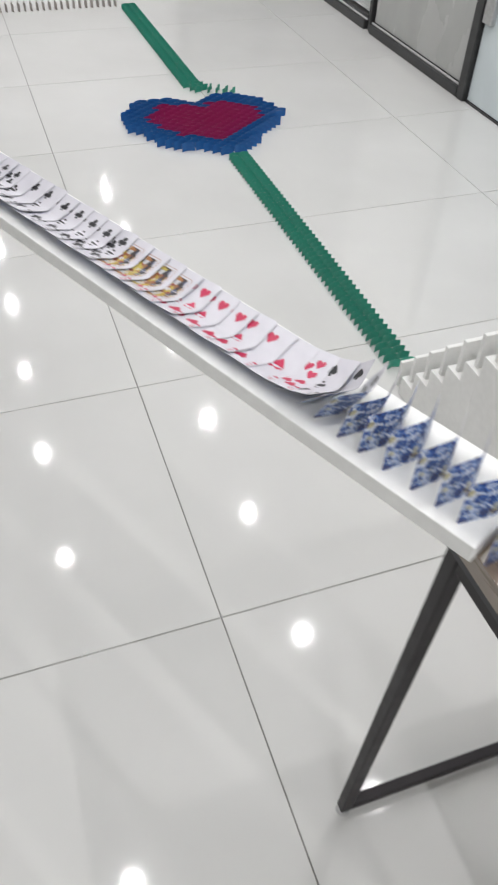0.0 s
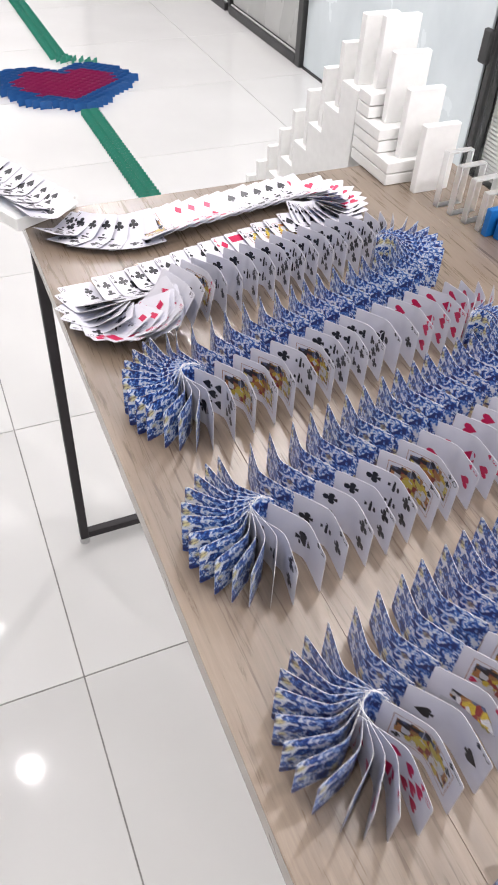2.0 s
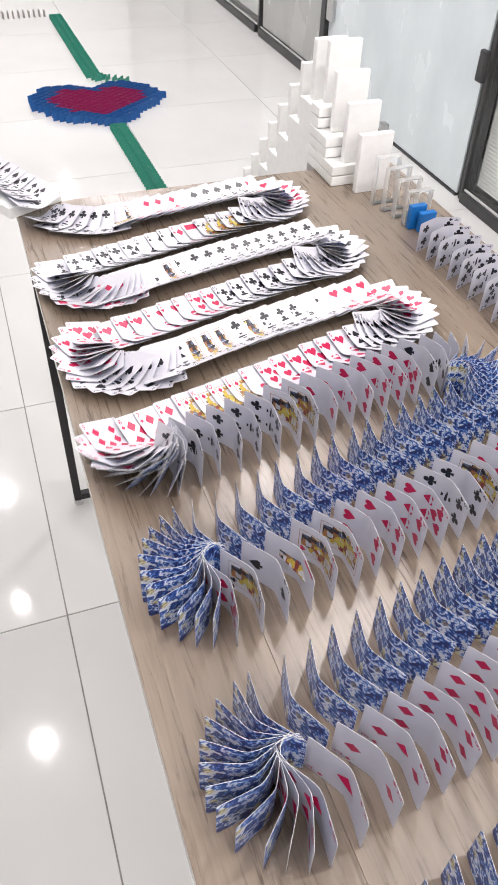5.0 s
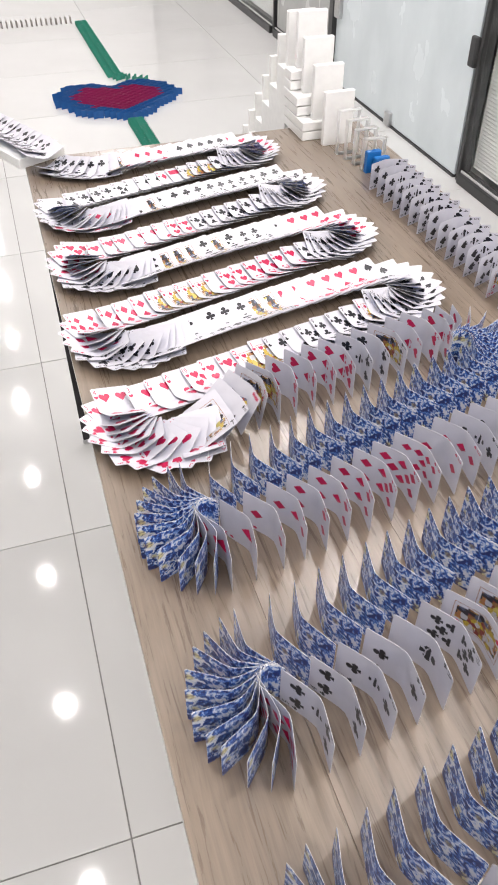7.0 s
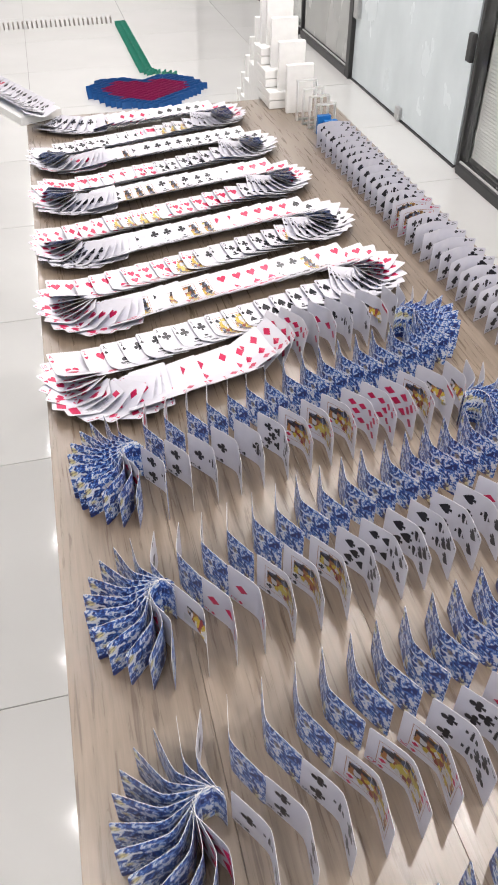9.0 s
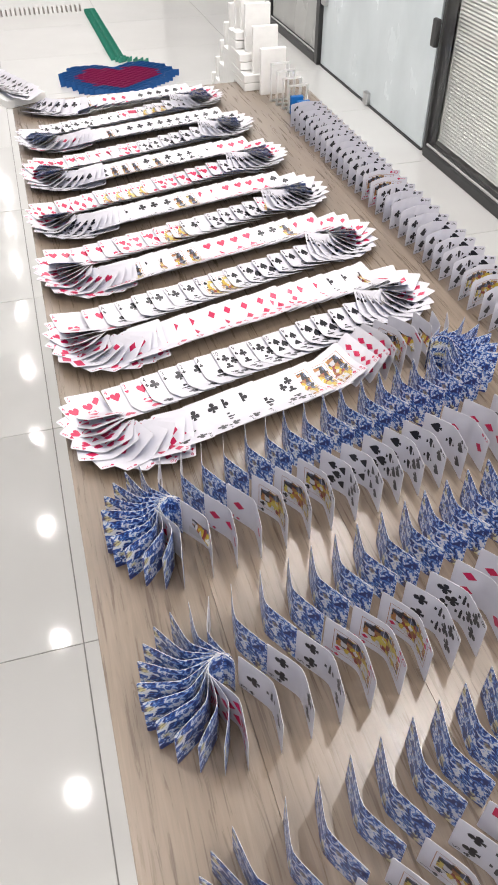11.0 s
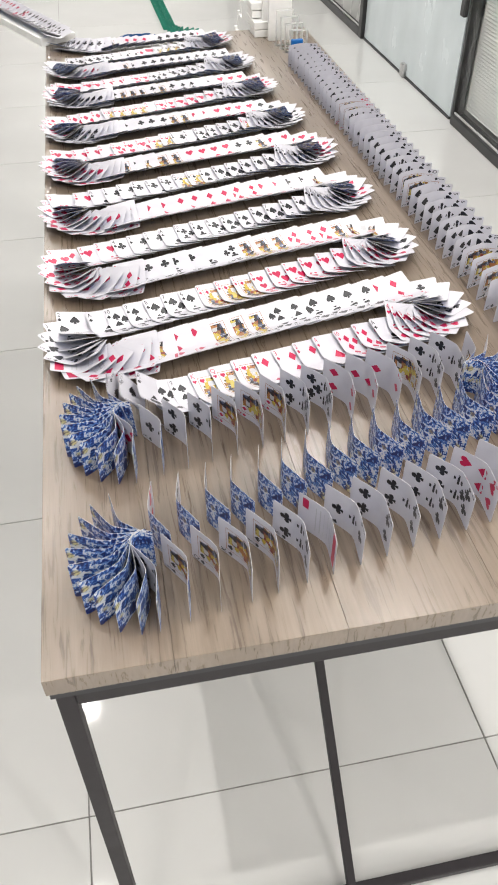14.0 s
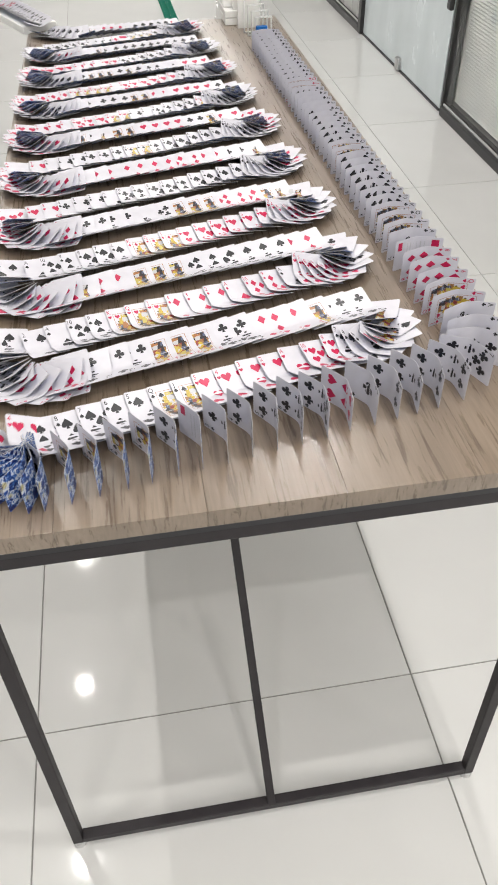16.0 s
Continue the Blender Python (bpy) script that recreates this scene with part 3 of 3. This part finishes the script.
def lay_cards():
    pts = serpentine()
    cum, total = [0.0], 0.0
    for (a, _), (b, _) in zip(pts, pts[1:]):
        total += (b - a).length
        cum.append(total)
    mids = {}
    for i, (_, tag) in enumerate(pts):
        if tag:
            mids.setdefault(tag, []).append(cum[i])
    know = sorted((sum(v) / len(v), PASS[k]) for k, v in mids.items())
    ks, kt = [a for a, _ in know], [b for _, b in know]
    slope0 = 0.68

    def when(s):
        if s < ks[0]:
            return kt[0] - (ks[0] - s) / slope0
        return float(np.interp(s, ks, kt))

    rng = random.Random(11)
    s, i, met, since = 0.0, 0, {}, 20
    while s < total - 0.005:
        while cum[i + 1] < s:
            i += 1
        tag = pts[i][1]
        on_board = (pts[i][0] - RAMP_A).dot(RAMP_DIR) > 0.0 and s < 3
        j0, j1 = max(0, i - 4), min(len(pts) - 1, i + 4)
        d = (pts[j1][0] - pts[j0][0]).normalized()
        p = pts[i][0]
        if tag and tag[0] in "LR" and tag not in ("L0", "R10"):
            # in the bends the cards were pushed inwards until their inner edges met
            p = p + Vector((d.y, -d.x)) * (0.009 if tag[0] == "R" else 0.0)
        z = RAMP_TOP if on_board else TOP
        yaw = math.degrees(math.atan2(d.y, d.x)) - 90 + rng.uniform(-2.5, 2.5)
        if on_board:
            kind = card_of(0, min(1.0, max(0.0, 1.0 - (p - RAMP_A).dot(RAMP_DIR) / 1.1)), met)
        elif s > mids["R10"][0]:
            kind = card_of(20, (s - mids["R10"][0]) / (total - mids["R10"][0]), met)
        else:
            if tag and tag != "L0":
                here = 2 * int(tag[1:]) - (1 if tag[0] == "R" else 0) + 0.5
                n = int(here + 0.5 * (1 if s > sum(mids[tag]) / len(mids[tag]) else -1))
            elif tag == "L0" or s < mids["L0"][-1]:
                n = 1
            else:
                n = min(range(1, 20), key=lambda r: abs(row_y(r, p.x) - p.y))
            kind = card_of(n, (p.x - 0.09) / (0.38 + 0.0075 * n), met)
            if tag and tag not in ("L0", "R10"):
                # within a bend the cards go over from one row's stand to the next row's
                k = (s - mids[tag][0]) / (mids[tag][-1] - mids[tag][0])
                a, b = (SKEW[1], SKEW[0]) if tag[0] == "R" else (SKEW[0], SKEW[1])
                yaw += a + (b - a) * k
            else:
                yaw += SKEW[n % 2]
        ob = new("playing_card", DECK[kind])
        ob.matrix_world = pose(p.x, p.y, z, 0, 0, yaw)
        turn = tag and tag[0] in "LR"
        since = 0 if turn else since + 1
        # the pile slopes down from the bends into the rows
        rest = 90 - (rng.uniform(10, 15) if turn else max(rng.uniform(4.5, 7.0), 12.5 - 1.3 * since))
        if not on_board and s < 2.05:
            rest = 90 - rng.uniform(5, 8)
        if on_board:
            rest = 90 - rng.uniform(3.2, 4.6)
        roll = 0.0
        if turn:
            roll = (-9 if tag[0] == "R" else 9) + rng.uniform(-3, 3)
        t = when(s)
        if on_board:
            label = "bent playing card lying face up on the white board" if t < 0.2 else "bent playing card toppling on the white board"
        elif t < 16:
            label = "bent blue-backed playing card toppling on the oak table"
        else:
            label = "bent blue-backed playing card standing on the oak table"
        tagged(ob, label, "playing card", "snake of playing cards")
        slide = d * 0.02 + Vector((-d.y, d.x)) * (-0.007 if d.x < 0 else -0.014) if turn and tag[0] == "L" and tag != "L0" else Vector((0.004 if turn else 0.0, -0.006))
        bank = 0.0 if on_board or turn else (4.0 if d.x < 0 else -4.0)
        # the cards of the rows that run left come to lie square to their row
        square = 8.0 if bank > 0 else 0.0
        if bank < 0 and s > mids["L1"][0]:
            # out of a bend on the left the fall swings wide before it runs along the row
            square = -20.0 * math.exp(-since / 4.0)
            slide = slide + Vector((0.004, -0.018)) * math.exp(-since / 4.0)
        CHAIN.append((ob, (p.x, p.y, z), yaw, rest, roll, bank, square, t, slide if not on_board else Vector((0, 0))))
        # the rows were set closer at the far end
        row = min(19.0, max(0.0, (row_y(19, p.x) - p.y) / -PITCH)) if not on_board else 19.0
        gap = 0.0325 - 0.00048 * row
        if on_board:
            gap = 0.0305
        elif s > mids["R10"][-1]:
            gap = 0.0325
        s += (gap * (0.325 if tag[0] == "L" else 0.5) if turn and tag not in ("R10", "L0") else gap) * rng.uniform(0.94, 1.06)


lay_cards()


# ---------------------------------------------------------------- blocks, frames and stairs at the table's far end
def foam_block(w, h, d, at):
    ob = part("foam_domino", box(-w / 2, w / 2, -d / 2, d / 2, 0, h, 0.0015), M_FOAM)
    ob.matrix_world = pose(*at, 0, 0, random.uniform(-2, 2))
    return tagged(ob, "white foam domino block standing upright on a step", "foam block", "white foam dominoes")


def stairs():
    st = empty("foam_stairs")
    tagged(st, "white foam stairs climbing from floor to table height", "stairs")
    n = 16
    for i in range(1, n + 1):
        y = 3.1 - 0.0586 * i
        w = 0.066 + 0.022 * i / n
        part("step", box(0.658 - w / 2, 0.658 + w / 2, y - 0.0292, y + 0.0292, 0.0, 0.0592 * i, 0.001), M_FOAM, st)
    for i in range(0, n + 1):
        y = 3.1 - 0.0586 * i
        k = i / n
        foam_block(0.05 + 0.018 * k, 0.084 + 0.03 * k, 0.011 + 0.004 * k, (0.66, y + 0.004, 0.0592 * i))


def slab_stack():
    th = empty("slab_stack")
    tagged(th, "stack of white foam slabs in steps on the table", "foam slabs")
    sl = 0.0207
    lay = [(1.988, 2.112), (1.988, 2.112), (2.027, 2.112), (2.027, 2.112), (2.072, 2.112), (2.072, 2.112)]
    for i, (a, b) in enumerate(lay):
        j = random.uniform(-0.0015, 0.0015)
        part("slab", box(0.602 + j, 0.694 + j, a, b, TOP + i * sl + 0.0003, TOP + (i + 1) * sl - 0.0014, 0.002), M_FOAM, th)
    for x, y, k in ((0.671, 1.955, 0), (0.664, 2.006, 2), (0.658, 2.055, 4), (0.658, 2.1, 6)):
        foam_block(0.068, 0.112, 0.014, (x, y, TOP + k * sl - (0.0014 if k else 0)))


stairs()
slab_stack()


def acrylic_frame(h, at):
    w, t, d = 0.05, 0.0032, 0.012
    bm = box(-w / 2, -w / 2 + t, -d / 2, d / 2, 0, h, 0.001)
    box(w / 2 - t, w / 2, -d / 2, d / 2, 0, h, 0.001, bm)
    box(-w / 2 + t, w / 2 - t, -d / 2, d / 2, 0, t, 0.001, bm)
    box(-w / 2 + t, w / 2 - t, -d / 2, d / 2, h - t, h, 0.001, bm)
    ob = part("acrylic_frame", bm, M_ACRYL)
    ob.matrix_world = pose(*at, 0, 0, random.uniform(-4, 4))
    tagged(ob, "clear acrylic rectangular frame standing on the table", "acrylic frame", "clear acrylic frames")


for i, h in enumerate((0.092, 0.082, 0.073, 0.064)):
    acrylic_frame(h, (0.672 + 0.006 * i, 1.898 - 0.031 * i, TOP))
for i, h in enumerate((0.044, 0.036)):
    ob = part("blue_block", box(-0.016, 0.016, -0.006, 0.006, 0, h, 0.0015), M_BLUEBOX)
    ob.matrix_world = pose(0.682 + 0.012 * i, 1.79 - 0.016 * i, TOP, 0, 0, 3)
    tagged(ob, "small bright blue domino block standing on the table", "blue block", "blue blocks")


# ---------------------------------------------------------------- coloured cards standing on the floor
def floor_card(kind, x, y, yaw, label, group, size=0.72):
    ob = new(kind + "_card", PLAIN[kind])
    ob.matrix_world = pose(x, y, 0.0, 0, 0, yaw + random.uniform(-2, 2)) @ Matrix.Scale(size, 4)
    tagged(ob, label, "card", group)


def green_lines():
    way = [(0.682, 3.18), (0.662, 4.64)], [(0.85, 5.285), (0.79, 5.33), (0.72, 5.37), (0.69, 5.43), (0.672, 6.78)]
    for pts in way:
        for (ax, ay), (bx, by) in zip(pts, pts[1:]):
            d = math.hypot(bx - ax, by - ay)
            n = max(1, int(d / 0.028))
            for i in range(n):
                k = i / n
                for side in (-0.021, 0.021):
                    floor_card("green", ax + (bx - ax) * k + side * (by - ay) / d, ay + (by - ay) * k - side * (bx - ax) / d,
                               math.degrees(math.atan2(by - ay, bx - ax)) - 90, "small bent green card standing in a double row on the floor", "green card line", 0.56)


HEART = [(0.28, 5.01), (0.3, 5.14), (0.4, 5.255), (0.53, 5.245), (0.64, 5.15), (0.72, 5.235), (0.83, 5.245), (0.94, 5.16), (1.0, 5.0), (0.93, 4.87), (0.67, 4.64), (0.39, 4.775)]


def inside(x, y, poly):
    hit = False
    for (ax, ay), (bx, by) in zip(poly, poly[1:] + poly[:1]):
        if (ay > y) != (by > y) and x < (bx - ax) * (y - ay) / (by - ay) + ax:
            hit = not hit
    return hit


def heart():
    inner = [(0.64 + (x - 0.64) * 0.72, 4.965 + (y - 4.965) * 0.68) for x, y in HEART]
    y, r = 4.62, 0
    while y < 5.31:
        x = 0.27 + (0.03 if r % 2 else 0)
        while x < 1.01:
            if inside(x, y, HEART):
                if inside(x, y, inner):
                    floor_card("crimson", x, y, 0, "bent crimson card standing inside the heart figure", "heart of cards")
                else:
                    floor_card("blue", x, y, 0, "bent blue card standing in the heart's outline", "heart of cards")
            x += 0.06
        y += 0.0235
        r += 1


def far_line():
    for i in range(58):
        x = 0.6 - 0.036 * i
        if i < 30:
            floor_card("pale", x, 6.83, 90, "pale beige card standing in a row on the floor", "far card row", 0.85)
        else:
            floor_card("maroon", x, 6.83, 90, "dull maroon card standing in a row on the floor", "far card row", 0.85)


green_lines()
heart()
far_line()

# ---------------------------------------------------------------- floor tiles
ground = part("floor", box(X0, XE, Y0, Y1, -0.05, -0.003), M_GROUT)
tagged(ground, "polished pale porcelain tile floor with thin grey joints", "floor", kind="structure")
TILE, TILE_Y = 0.795, 0.774
tile_me = mesh_of("tile", box(0.0015, TILE - 0.0015, 0.0015, TILE_Y - 0.0015, -0.012, 0.0, 0.0006), M_TILE)
for ix in range(-5, 6):
    for iy in range(-7, 14):
        x, y = -0.071 + TILE * ix, 0.207 + TILE_Y * iy
        if x < X0 - 0.5 or y < Y0 - 0.5 or y > Y1 - 0.3 or x > XE - 0.5 or (x > X1 + 0.3 and y > BAY_Y):
            continue
        ob = new("tile", tile_me)
        ob.location = (x, y, 0)
        ob.parent = ground


# ---------------------------------------------------------------- the fall
def motions():
    def share(dt):
        if dt <= 0:
            return 0.0
        for (a, u), (b, v) in zip(FALL, FALL[1:]):
            if dt < b:
                return u + (v - u) * (dt - a) / (b - a)
        return 1.0

    for ob, (x, y, z), yaw, rest, roll, bank, square, t, slide in CHAIN:
        if t > 16.0:
            continue
        times = sorted({0.0, 16.0} | {round(t + dt, 3) for dt, _ in FALL if 0 < t + dt < 16.0})
        rows = []
        for s in times:
            k = share(s - t)
            m = pose(x + slide.x * k, y + slide.y * k, z + (0.0005 + abs(bank) * 0.0002) * k, 0, 0, yaw + square * k) @ pose(0, 0, 0, 0, bank * k, 0) @ pose(0, 0, 0, -rest * k, 0, 0) @ pose(0, 0, 0, 0, 0, roll * k)
            if rows and frame(s) == frame(rows[-1][0]):
                continue
            rows.append((s, m))
        walk(ob, rows)


motions()
